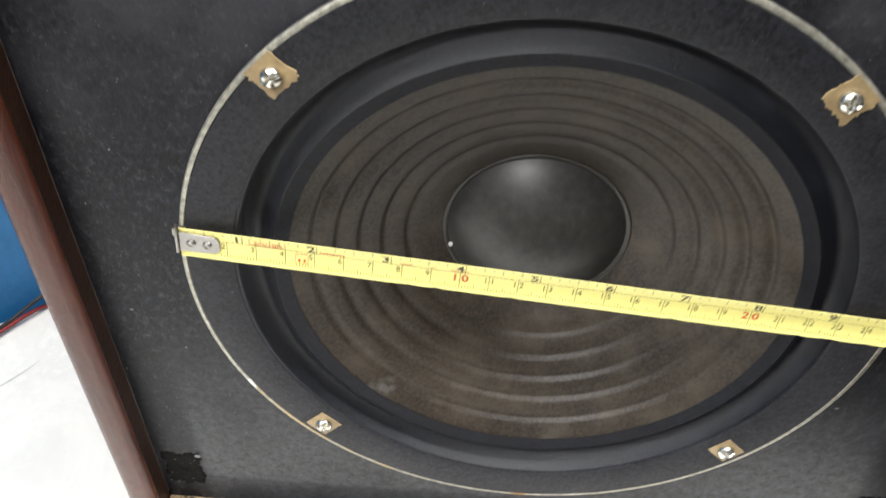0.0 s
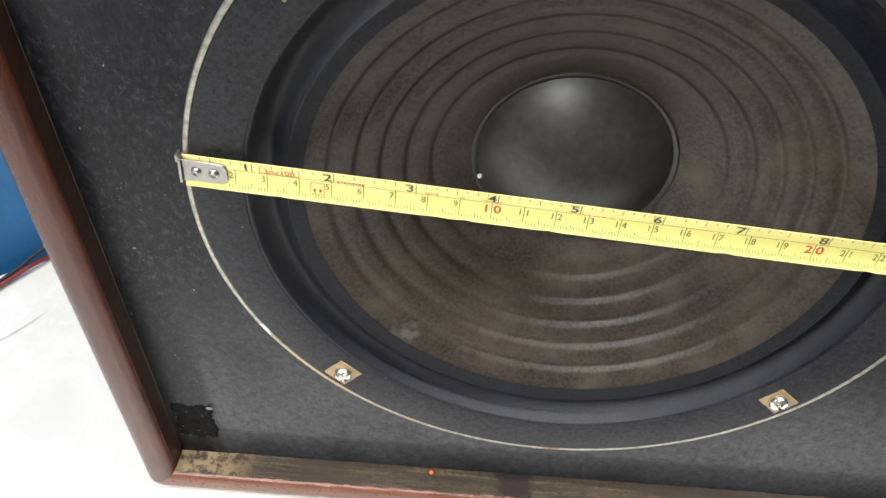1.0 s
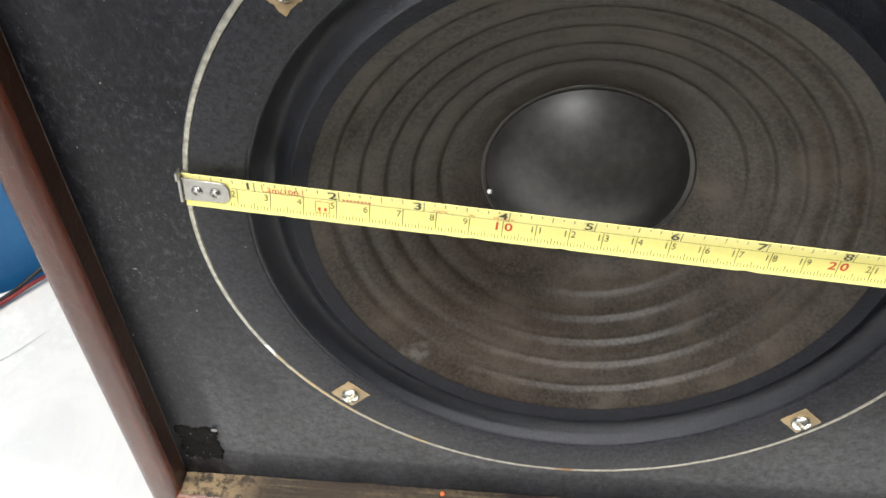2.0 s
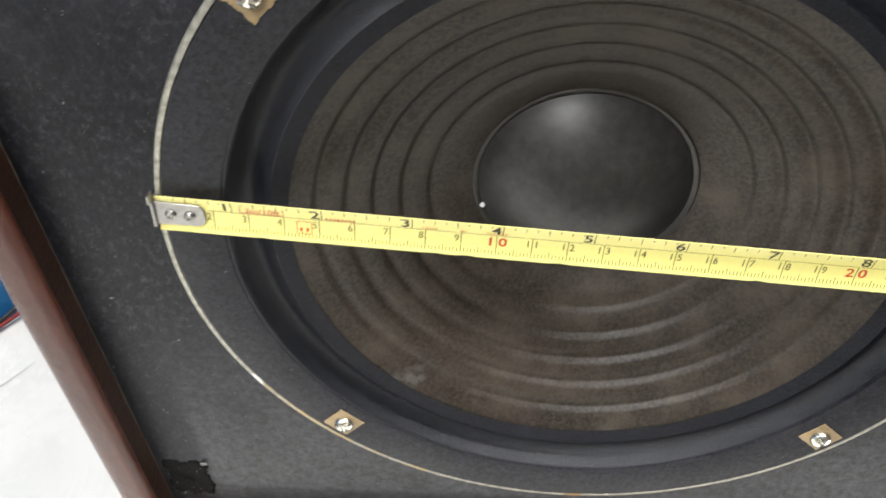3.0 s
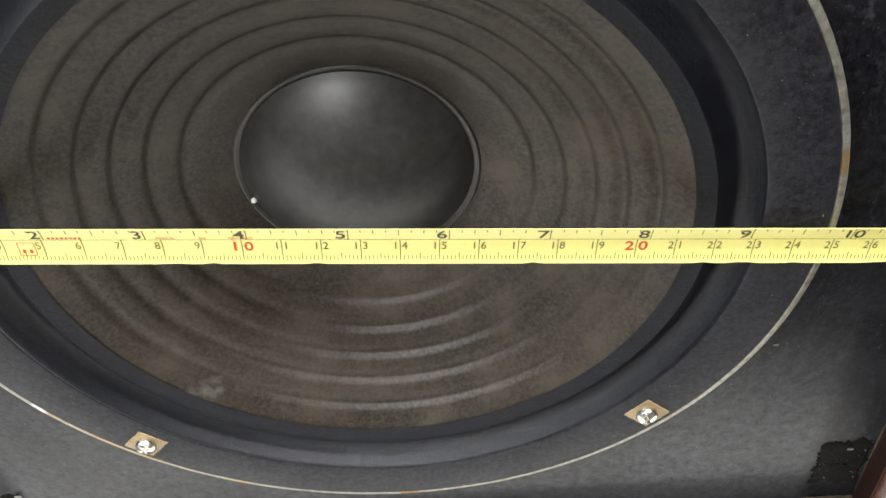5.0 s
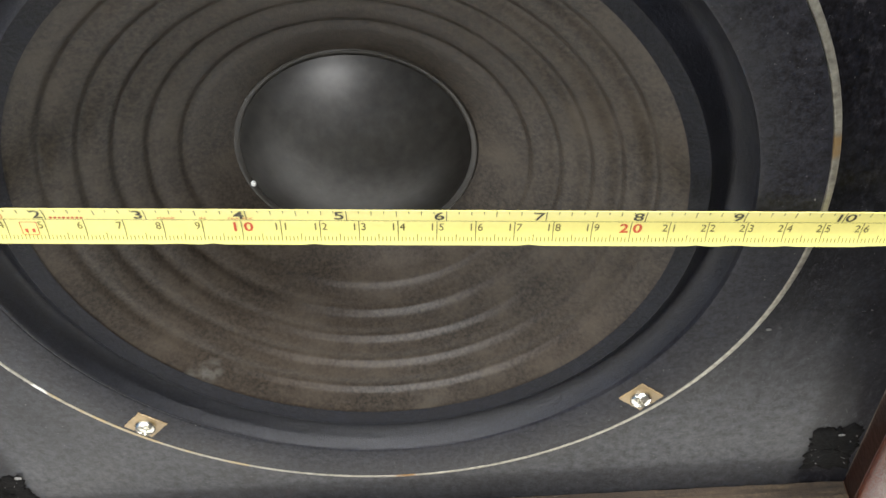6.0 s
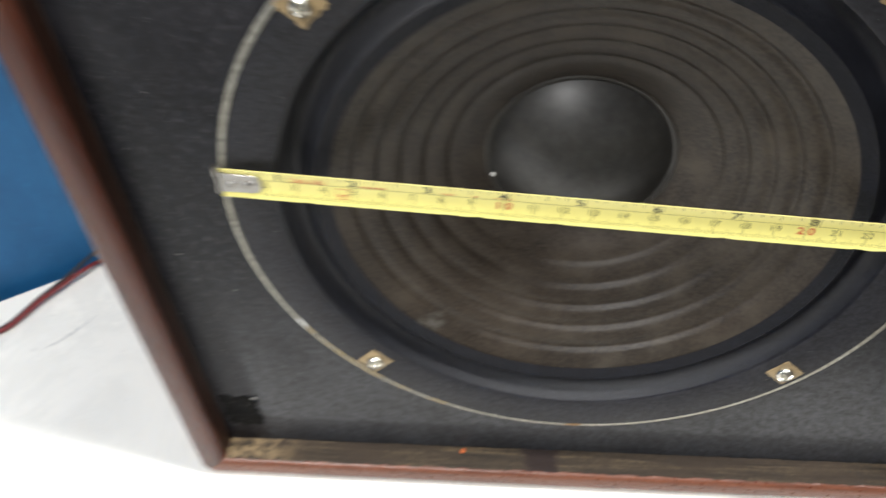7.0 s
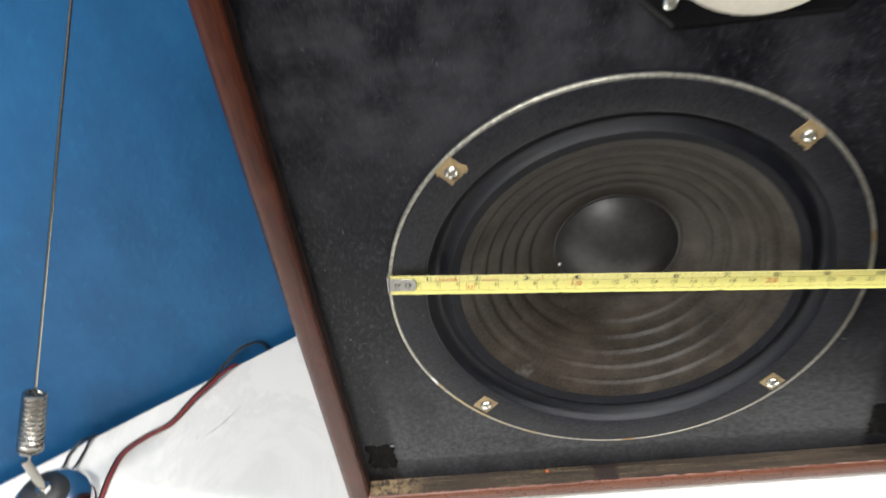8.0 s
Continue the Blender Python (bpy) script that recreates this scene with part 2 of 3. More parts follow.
GLOSSBLACK = plain("gloss_black_plate", (0.005, 0.005, 0.0055), 0.35, vary=0.3, spec=0.25)
CREAM = plain("cream_tweeter_ring", (0.60, 0.56, 0.46), 0.5, vary=0.12, scale=500)
YELLOW = plain("yellow_tape_enamel", (0.88, 0.80, 0.26), 0.3, vary=0.05, scale=700, depth=0.00005)
THININK = plain("thin_olive_ink", (0.10, 0.085, 0.02), 0.5, vary=0.4, scale=2500, depth=0.00002)
INK = plain("black_ink", (0.045, 0.040, 0.016), 0.5, vary=0.3, scale=2500, depth=0.00002)
FADED = plain("faded_olive_ink", (0.20, 0.17, 0.03), 0.5, vary=0.4, scale=2500, depth=0.00002)
RED = plain("red_ink", (0.58, 0.085, 0.03), 0.5, vary=0.3, scale=2500, depth=0.00002)
REDWIRE = plain("red_wire_sheath", (0.22, 0.030, 0.030), 0.4, vary=0.2)
BLACKWIRE = plain("black_wire_sheath", (0.015, 0.014, 0.015), 0.4, vary=0.3)
DUST = plain("pale_dust", (0.15, 0.147, 0.138), 0.9, vary=0.6)
PITCH = plain("torn_black_pad", (0.0045, 0.0042, 0.0040), 0.7, vary=0.9, scale=500, depth=0.0006, spec=0.1)
OLDGLUE = plain("old_brown_glue", (0.070, 0.055, 0.042), 0.6, vary=0.6, scale=400)
ORANGE = plain("orange_crumb", (0.55, 0.13, 0.03), 0.6)
WHITEDOT = plain("white_glue_bead", (0.75, 0.75, 0.72), 0.3)
PENCIL = plain("grey_scuff", (0.52, 0.52, 0.50), 0.6, vary=0.3)


# ---- mesh helpers ----
def part(name, bm, material, parent=None, label="", smooth=False):
    """Links a bmesh as one mesh object."""
    me = bpy.data.meshes.new(name)
    bmesh.ops.recalc_face_normals(bm, faces=bm.faces)
    bm.to_mesh(me)
    bm.free()
    me.materials.append(material)
    if smooth:
        me.shade_smooth()
        me.set_sharp_from_angle(angle=radians(38))
    ob = new(name, me)
    if parent:
        ob.parent = parent
    if label:
        tagged(ob, label)
    return ob


def thing(name, at, label, category, group="", kind=""):
    ob = new(name)
    ob.empty_display_size = 0.02
    ob.location = at
    return tagged(ob, label, category, group, kind)


def grid(rows, closed_u=False, closed_v=False):
    """A bmesh from rows of points."""
    bm = bmesh.new()
    vs = [[bm.verts.new(p) for p in row] for row in rows]
    for i in range(len(vs) - (0 if closed_u else 1)):
        a, b = vs[i], vs[(i + 1) % len(vs)]
        for j in range(len(a) - (0 if closed_v else 1)):
            k = (j + 1) % len(a)
            bm.faces.new((a[j], a[k], b[k], b[j]))
    return bm


def lathe(profile, steps=144, closed=False):
    """Turns (radius, depth) pairs about the y axis."""
    rows = [[(r * math.cos(2 * math.pi * i / steps), y, r * math.sin(2 * math.pi * i / steps)) for r, y in profile] for i in range(steps)]
    return grid(rows, closed_u=True, closed_v=closed)


def lathe_z(profile, steps=64):
    rows = [[(r * math.cos(2 * math.pi * i / steps), r * math.sin(2 * math.pi * i / steps), z) for r, z in profile] for i in range(steps)]
    return grid(rows, closed_u=True)


def box(x0, x1, y0, y1, z0, z1, bevel=0.0, segments=2):
    bm = bmesh.new()
    bmesh.ops.create_cube(bm, size=1, matrix=pose((x0 + x1) / 2, (y0 + y1) / 2, (z0 + z1) / 2) @ Matrix.Diagonal((x1 - x0, y1 - y0, z1 - z0, 1)))
    if bevel:
        bmesh.ops.bevel(bm, geom=bm.edges[:], offset=bevel, segments=segments, profile=0.6, affect="EDGES")
    return bm


def tube(points, radius, sides=10, closed_ends=True):
    """A round bar along points."""
    pts = [Vector(p) for p in points]
    rows, up = [], Vector((0.123, 0.31, 0.94)).normalized()
    for i, p in enumerate(pts):
        way = (pts[min(i + 1, len(pts) - 1)] - pts[max(i - 1, 0)]).normalized()
        side = way.cross(up).normalized()
        up = side.cross(way).normalized()
        rows.append([p + radius * (math.cos(2 * math.pi * k / sides) * side + math.sin(2 * math.pi * k / sides) * up) for k in range(sides)])
    bm = grid(rows, closed_v=True)
    if closed_ends:
        bm.verts.ensure_lookup_table()
        bm.faces.new(bm.verts[:sides])
        bm.faces.new(bm.verts[-sides:])
    return bm


def glide(points, steps=12):
    """Catmull-Rom through points."""
    p = [Vector(q) for q in points]
    p = [2 * p[0] - p[1]] + p + [2 * p[-1] - p[-2]]
    out = []
    for a, b, c, d in zip(p, p[1:], p[2:], p[3:]):
        for i in range(steps):
            t = i / steps
            out.append(0.5 * (2 * b + (c - a) * t + (2 * a - 5 * b + 4 * c - d) * t * t + (3 * b - a - 3 * c + d) * t ** 3))
    return out + [p[-2]]


# ---- room ----
WALL_TURN = math.degrees(math.atan2(0.1229, 0.1926))
ROOM = pose(-0.4341, 0.0315, 0, 0, 0, WALL_TURN)  # x along the blue wall, -y into the room


def structure(name, bm, material, label, category, m=ROOM):
    ob = part(name, bm, material)
    ob.matrix_world = m
    return tagged(ob, label, category, kind="structure")


structure("wall_north", box(-1.7, 2.7, 0.008, 0.128, -0.75, 1.95), BLUE, "blue painted wall behind the table", "wall")
structure("wall_south", box(-1.7, 2.7, -3.32, -3.2, -0.75, 1.95), BEIGE, "plain beige painted wall", "wall")
structure("wall_east", box(2.7, 2.82, -3.32, 0.128, -0.75, 1.95), BEIGE, "plain beige painted side wall", "wall")
structure("wall_west", box(-1.82, -1.7, -3.32, 0.128, -0.75, 1.95), BEIGE, "plain beige painted side wall", "wall")
structure("ceiling", box(-1.82, 2.82, -3.32, 0.128, 1.95, 2.05), WHITE, "plain white painted ceiling", "ceiling")
structure("floor", box(-1.82, 2.82, -3.32, 0.128, -0.85, -0.75), FLOOR, "plain dark tiled floor", "floor")

table = thing("table", (0, 0, 0), "white laminate table with faint grey scuffs, pushed against the blue wall", "table")
table.matrix_world = ROOM
part("tabletop", box(-0.45, 1.35, -0.40, 0.0, -0.03, 0.0, 0.002), TABLE, table)
for lx in (-0.38, 1.28):
    for ly in (-0.365, -0.06):
        part("leg", box(lx - 0.025, lx + 0.025, ly - 0.025, ly + 0.025, -0.75, -0.03, 0.003), TABLE, table)

# ---- loudspeaker ----
CZ = 0.1655              # height of the woofer's centre
XI, ZB, ZT = 0.1635, 0.0129, 0.47   # inside half width, inside bottom and top
FRONT, BACK, THICK, SIDE = -0.0128, 0.19, 0.0127, 0.0139

speaker = thing("loudspeaker", (0, 0, 0), "old loudspeaker with reddish-brown veneer cabinet and worn black baffle, grille missing", "loudspeaker")


def board(name, corner_a, corner_b, out, material, thick, ends):
    """One side of the cabinet between two inside corners, mitred at both ends, front edge rounded, outer corners eased."""
    a, b, out = Vector(corner_a), Vector(corner_b), Vector(out)
    along = (b - a).normalized()
    arc = 0.0052
    profile = []
    for k in range(7):
        g = math.pi / 2 * k / 6
        profile.append((thick - arc + arc * math.sin(g), FRONT + arc - arc * math.cos(g)))
    profile = [(0.0, BACK), (0.0, FRONT + 0.0036), (0.0003, FRONT + 0.0022), (0.0010, FRONT + 0.0011), (0.0021, FRONT + 0.0003), (0.0036, FRONT)] + profile + [(thick, BACK)]
    rows = []
    for u, v in profile:
        rr, row = 0.5 * u, []
        for end, way in ((a, -along), (b, along)):
            way = way * ends / thick
            centre = end + (u - rr) * (out + way)
            some = [centre + rr * (math.cos(g) * out + math.sin(g) * way) for g in (math.pi / 4 * k / 4 for k in range(5))]
            row += some[::-1] if end is a else some
        rows.append([(p.x, v, p.z) for p in row])
    return part(name, grid(rows, closed_u=True), material, speaker, smooth=True)


INNER_BROWN = plain("dark_brown_inner_edge", (0.018, 0.007, 0.004), 0.38, vary=0.6, scale=400, depth=0.0006)
LB, RB, LT, RT = (-XI, 0, ZB), (XI, 0, ZB), (-XI, 0, ZT), (XI, 0, ZT)
board("side_panel", LB, LT, (-1, 0, 0), VENEER, SIDE, THICK)
board("side_panel", RB, RT, (1, 0, 0), VENEER, SIDE, THICK)
board("bottom_panel", LB, RB, (0, 0, -1), VENEER_FLAT, THICK, SIDE)
board("top_panel", LT, RT, (0, 0, 1), VENEER_FLAT, THICK, SIDE)
# thin dark brown strip over the inner edge of each side panel
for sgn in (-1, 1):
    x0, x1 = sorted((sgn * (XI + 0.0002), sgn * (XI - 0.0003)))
    part("inner_edge", box(x0, x1, FRONT + 0.0038, -0.0002, ZB + 0.0004, ZT - 0.0004), INNER_BROWN, speaker, "dark brown inner edge")
part("back_panel", box(-XI + 0.001, XI - 0.001, BACK - 0.012, BACK - 0.001, ZB + 0.001, ZT - 0.001), RUBBER, speaker)


def baffle_mesh():
    """The front board with the round hole for the woofer."""
    hole, x0, x1, z0, z1 = 0.112, -XI + 0.0004, XI - 0.0004, ZB + 0.0006 - CZ, ZT - 0.0006 - CZ
    angles = sorted([2 * math.pi * k / 128 for k in range(128)] + [math.atan2(z, x) % (2 * math.pi) for x in (x0, x1) for z in (z0, z1)])
    rows = []
    for g in angles:
        c, s = math.cos(g), math.sin(g)
        far = min((x1 if c > 0 else x0) / c if abs(c) > 1e-9 else 9, (z1 if s > 0 else z0) / s if abs(s) > 1e-9 else 9)
        rows.append([(far * c, 0.014, CZ + far * s), (far * c, 0.0, CZ + far * s), (hole * c, 0.0, CZ + hole * s), (hole * c, 0.014, CZ + hole * s)])
    return grid(rows, closed_u=True, closed_v=True)


part("baffle", baffle_mesh(), BAFFLE, speaker, "worn black baffle with pale dust, a lost grille frame's mark and painted sheen low down")

# raw glue-stained strip on the inside of the bottom board, in front of the baffle
rng = random.Random(4)
rows = []
for i in range(120):
    x = -XI + 0.0008 + (2 * XI - 0.0016) * i / 119
    rows.append([(x, FRONT + 0.0016 + 0.0008 * rng.random(), ZB + 0.0002), (x, FRONT + 0.003, ZB + 0.0006 + 0.0006 * rng.random()), (x, -0.006, ZB + 0.0006 + 0.0009 * rng.random()),
                 (x, -0.003, ZB + 0.0008 + 0.0005 * rng.random()), (x, -0.0004, ZB + 0.0014 + 0.0007 * rng.random()), (x, -0.0003, ZB + 0.0002)])
part("glue_strip", grid(rows, closed_v=True), RAW, speaker, "rough tan strip of raw wood and old glue", smooth=True)


def ragged_pad(cx, cz, wide, high, seed):
    """A torn fastening pad: a low lump with a ragged outline."""
    r = random.Random(seed)
    rows = []
    n = 90
    outline = []
    for k in range(n):
        g = 2 * math.pi * k / n
        c, s = math.cos(g), math.sin(g)
        far = 1 / max(abs(c) / (wide / 2), abs(s) / (high / 2))
        far = min(far, 0.62 * math.hypot(wide, high) / 1.12) * (r.uniform(0.86, 1.03) + 0.05 * math.sin(5 * g + seed) + 0.03 * math.sin(11 * g))
        outline.append((far * c, far * s))
    for f, y in ((1.0, -0.0001), (0.95, -0.0004), (0.8, -0.0006), (0.6, -0.0005), (0.4, -0.0007), (0.2, -0.0005), (0.02, -0.0006)):
        rows.append([(cx + f * x, y - (r.uniform(0, 0.00025) if f < 1 else 0), cz + f * z) for x, z in outline])
    return grid(rows, closed_v=True)


part("fastening_pad", ragged_pad(-0.1515, 0.0375, 0.018, 0.024, 3), PITCH, speaker, "torn sticky black pad", smooth=True)
part("fastening_pad", ragged_pad(0.1535, 0.0385, 0.018, 0.030, 8), PITCH, speaker, "torn sticky black pad", smooth=True)

# ---- woofer ----
HOLD = (0, 0, CZ)
R_OUT, R_IN = 0.1217, 0.1050
woofer = part("woofer", lathe([(R_IN, -0.0046), (R_IN + 0.0006, -0.0050), (R_OUT - 0.0002, -0.0050), (R_OUT, -0.0046), (R_OUT, -0.0002), (0.1125, -0.0002), (0.1120, 0.006), (0.1005, 0.006), (R_IN, 0.0)], closed=True),
              GASKET, speaker, "ten-inch woofer with black card gasket", smooth=True)
woofer.location = HOLD
part("rim", lathe([(R_OUT + 0.0001, -0.0036), (R_OUT + 0.0001, -0.0045), (R_OUT + 0.0004, -0.0048), (0.1233, -0.0047), (0.1237, -0.0044), (0.1239, -0.0038), (0.1239, -0.0032)], steps=192, closed=True),
     RIM, woofer, "thin bare metal rim, brassy and stained in places", smooth=True)


def spline_profile(keys, steps=8):
    return [(p.x, p.y) for p in glide([(a, b, 0) for a, b in keys], steps)]


part("flange_edge", lathe([(R_OUT + 0.0001, -0.0002), (R_OUT + 0.0001, -0.0034), (0.1238, -0.0031), (0.1238, -0.0002)], steps=192, closed=True), GASKET, woofer, "black painted flange edge", smooth=True)
# the cone sits a millimetre off the middle of its frame
OFF = 0.0010
surround = part("surround", lathe(spline_profile([(0.1066, -0.0042), (0.1054, -0.0046), (0.1047, -0.0040), (0.1040, -0.0024), (0.1032, -0.0006), (0.1020, 0.0012), (0.1005, 0.0025), (0.0990, 0.0028), (0.0974, 0.0020),
                                                  (0.0958, 0.0008), (0.0944, -0.0004), (0.0935, -0.0013), (0.0929, -0.0017)], 5), steps=192),
                SURROUND, woofer, "blue-black doped cloth surround roll", smooth=True)
surround.location = (OFF, 0, 0)
band = part("glued_band", lathe(spline_profile([(0.0929, -0.0017), (0.0921, -0.0014), (0.0905, -0.0009), (0.0880, -0.0002)], 5), steps=192), BAND, woofer, "dull black band of cloth glued to the cone", smooth=True)
band.location = (OFF, 0, 0)
GROOVES = (0.0814, 0.0731, 0.0653, 0.0573, 0.0491)
DEPTHS = (0.0012, 0.0012, 0.0011, 0.0010, 0.0007)
cone_profile = []
for i in range(240):
    r = 0.0892 - (0.0892 - 0.0345) * i / 239
    f = (0.0892 - r) / (0.0892 - 0.0345)
    y = -0.0004 + 0.0309 * (0.90 * f + 0.10 * f * f)
    for q, h in zip(GROOVES, DEPTHS):
        d = r - (q - 0.0008)
        y += h * math.exp(-(d / (0.0010 if d > 0 else 0.0026)) ** 2)
    cone_profile.append((r, y))
cone = part("cone", lathe(cone_profile, steps=192), CONE, woofer, "dark brown grooved paper cone", smooth=True)
cone.location = (OFF * 0.7, 0, 0)
part("neck_ring", lathe([(0.0354, 0.0304), (0.0349, 0.0298), (0.0342, 0.0298), (0.0330, 0.0306)]), NECKGLUE, woofer, "shiny bead of neck glue", smooth=True)
cap = []
for i in range(26):
    g = i / 25
    cap.append((max(0.0332 * (1 - g), 1e-5), 0.0303 - 0.0140 * (1 - (1 - g) ** 2) ** 0.9))
part("dust_cap", lathe(cap), DOME, woofer, "satin black domed dust cap", smooth=True)
bead = bmesh.new()
bmesh.ops.create_icosphere(bead, subdivisions=2, radius=0.0009, matrix=Matrix.Translation((-0.0320, 0.0290, -0.0079)))
part("glue_bead", bead, WHITEDOT, woofer, "tiny white glue bead", smooth=True)


def tab_mesh(seed, half, torn):
    """A small bare plate, square to the radius; torn: how far shreds of the card round it are scraped away."""
    r = random.Random(seed)
    n = 60
    outline = []
    for k in range(n):
        g = 2 * math.pi * (k + 0.5) / n
        c, s = math.cos(g), math.sin(g)
        far = half / max(abs(c), abs(s)) * r.uniform(0.95, 1.03)
        if torn and c < 0.5:
            far *= 1 + torn * (r.random() ** 4 + 0.5 * max(0.0, math.sin(3 * g + seed)) ** 6)
        outline.append((min(far * c, 0.0056), far * s))
    rows = [[(f * x, y, f * z) for x, z in outline] for f, y in ((1.0, -0.0001), (0.98, -0.0005), (0.5, -0.0006), (0.02, -0.0006))]
    return grid(rows, closed_v=True)


def screw_mesh():
    """A pan head with a cross recess."""
    n, rows = 32, []
    for r, y in ((0.0034, 0.0), (0.0035, -0.0008), (0.0031, -0.0018), (0.0024, -0.0024), (0.0016, -0.0027), (0.0009, -0.0028), (0.0002, -0.0028)):
        row = []
        for k in range(n):
            g = 2 * math.pi * k / n
            x, z = r * math.cos(g), r * math.sin(g)
            sunk = 0.0011 if min(abs(x), abs(z)) < 0.00045 and r < 0.0026 else 0.0
            row.append((x, y + sunk, z))
        rows.append(row)
    return grid(rows, closed_v=True)


for k, (sx, sz) in enumerate(((-1, 1.03), (1, 1.03), (-1, -0.98), (1, -0.98))):
    turn = math.degrees(math.atan2(sz, sx))
    tab = part("screw_tab", tab_mesh(20 + k, 0.0058 if k < 2 else 0.0052, 0.16 if k < 2 else 0.0), TAB, woofer, "bare coppery plate with ragged edge", smooth=False)
    tab.matrix_local = pose(sx * 0.0816, -0.0050, sz * 0.0820) @ pose(0, 0, 0, 0, -turn, 0)
    head = part("screw", screw_mesh(), STEEL, tab, "shiny pan-head cross screw", smooth=True)
    head.matrix_local = pose(-0.0004, -0.0006, 0.0, 0, 17 + 31 * k, 0)

# ---- upper driver: only its lower edge shows ----
TX, TZ, HALF = 0.0545, CZ + 0.1937, 0.0500


def chamfered_plate(half, cut, y0, y1):
    pts = [(-half + cut, -half), (half - cut, -half), (half, -half + cut), (half, half - cut), (half - cut, half), (-half + cut, half), (-half, half - cut), (-half, -half + cut)]
    e = 0.0015
    rows = [[(x * f, y, z * f) for x, z in pts] for f, y in ((1, y1), (1, y0 + e), (1 - e / half, y0), (0.02, y0))]
    return grid(rows, closed_v=True)


tweeter = part("tweeter", chamfered_plate(HALF, 0.014, -0.006, -0.0002), GLOSSBLACK, speaker, "glossy black tweeter plate with cream ring")
tweeter.location = (TX, 0, TZ)
part("ring", lathe([(0.0472, -0.0062), (0.0467, -0.0085), (0.042, -0.0088), (0.032, -0.0070), (0.012, -0.0066)], steps=72), CREAM, tweeter, "cream ring", smooth=True)
part("dome", lathe([(0.013, -0.0066), (0.010, -0.0100), (0.005, -0.0120), (0.0001, -0.0126)], steps=40), GLOSSBLACK, tweeter, smooth=True)
for sx in (-1, 1):
    for sz in (-1, 1):
        head = part("screw", screw_mesh(), STEEL, tweeter, smooth=True)
        head.matrix_local = pose(sx * 0.0370, -0.0060, sz * 0.0375, 0, 20 * sx + 7 * sz, 0)

# ---- measuring tape ----
tape = thing("measuring_tape", (0, 0, 0), "yellow steel measuring tape blade hooked across the woofer rim", "measuring tape")
TAPE = pose(-0.1253, -0.0066, 0.1865, 0, 5.90, 0)   # x along the blade from its zero, z across
tape.matrix_world = TAPE
TOP, LOW, LENGTH = 0.0044, -0.0080, 0.2825
MID, SAG = (TOP + LOW) / 2, 0.0010


def blade_y(s, lift=0.0):
    k = (s - MID) / ((TOP - LOW) / 2)
    return -SAG * (k * k - 0.5) * 1.0 - lift


def blade_mesh():
    rows = []
    r = random.Random(2)
    for i in range(96):
        x = 0.0042 + (LENGTH - 0.0042) * i / 95
        nick = r.uniform(0, 0.00035) if r.random() < 0.2 else 0.0
        cross = [LOW + nick + (TOP - LOW - nick) * k / 12 for k in range(13)]
        rows.append([(x, blade_y(s), s) for s in cross] + [(x, blade_y(s) + 0.00025, s) for s in cross[::-1]])
    return grid(rows, closed_v=True)


part("blade", blade_mesh(), YELLOW, tape, "yellow enamelled blade with nicked edge", smooth=True)


def marks(name, lines, material, label, kind=""):
    """Printed lines: (x, from, to, width) across the blade, bowed with it."""
    bm = bmesh.new()
    for x, s0, s1, w in lines:
        n = 3
        left = [bm.verts.new((x - w / 2, blade_y(s0 + (s1 - s0) * k / n, 0.00008), s0 + (s1 - s0) * k / n)) for k in range(n + 1)]
        right = [bm.verts.new((x + w / 2, blade_y(s0 + (s1 - s0) * k / n, 0.00008), s0 + (s1 - s0) * k / n)) for k in range(n + 1)]
        for k in range(n):
            bm.faces.new((left[k], right[k], right[k + 1], left[k + 1]))
    ob = part(name, bm, material, tape, label)
    if kind:
        tagged(ob, kind=kind)
    return ob


IN = 0.0254
inch_lines, faint_lines = [], []
for k in range(5, 16 * 11 + 1):
    x = k * IN / 16
    if x > LENGTH - 0.002 or k % 2:
        continue
    if k % 16 == 0:
        inch_lines.append((x, 0.0, TOP - 0.0001, 0.00022))
    elif k % 8 == 0:
        inch_lines.append((x, TOP - 0.0026, TOP - 0.0002, 0.0002))
    elif k % 4 == 0:
        inch_lines.append((x, TOP - 0.0020, TOP - 0.0003, 0.0002))
    else:
        inch_lines.append((x, TOP - 0.0014, TOP - 0.0004, 0.0002))
marks("inch_scale", inch_lines, THININK, "fine black inch marks", "stuff")
marks("centimetre_scale", [(0.01 * k, LOW + 0.0012, 0.0, 0.0002) for k in range(2, 28)], THININK, "fine black centimetre marks", "stuff")
milli = []
for k in range(18, 281):
    if k % 10:
        milli.append((0.001 * k, LOW + 0.0012, LOW + (0.0034 if k % 5 == 0 else 0.0026), 0.00022))
marks("millimetre_scale", milli, FADED, "fine faded millimetre marks", "stuff")
marks("middle_line", [(0.0185 + (LENGTH - 0.0195) * (k + 0.5) / 60, -0.00008, 0.00008, (LENGTH - 0.0195) / 60) for k in range(60)], FADED, "thin line along the blade", "stuff")


def print_text(name, text, x, s, size, material, wide=1.0, align="CENTER"):
    """Letters bowed with the blade; s is their foot."""
    curve = bpy.data.curves.new(name, "FONT")
    curve.body, curve.size, curve.align_x = text, size, align
    curve.offset = 0.00005 if material is INK else 0.00008 if size > 0.004 else 0.0
    curve.resolution_u = 3
    ob = bpy.data.objects.new(name, curve)
    scene.collection.objects.link(ob)
    me = bpy.data.meshes.new_from_object(ob.evaluated_get(bpy.context.evaluated_depsgraph_get()))
    bpy.data.objects.remove(ob)
    for v in me.vertices:
        px, ps = x + v.co.x * wide, s + v.co.y
        v.co = (px, blade_y(ps, 0.00012), ps)
    me.materials.clear()
    me.materials.append(material)
    done = new(name, me)
    done.parent = tape
    return done


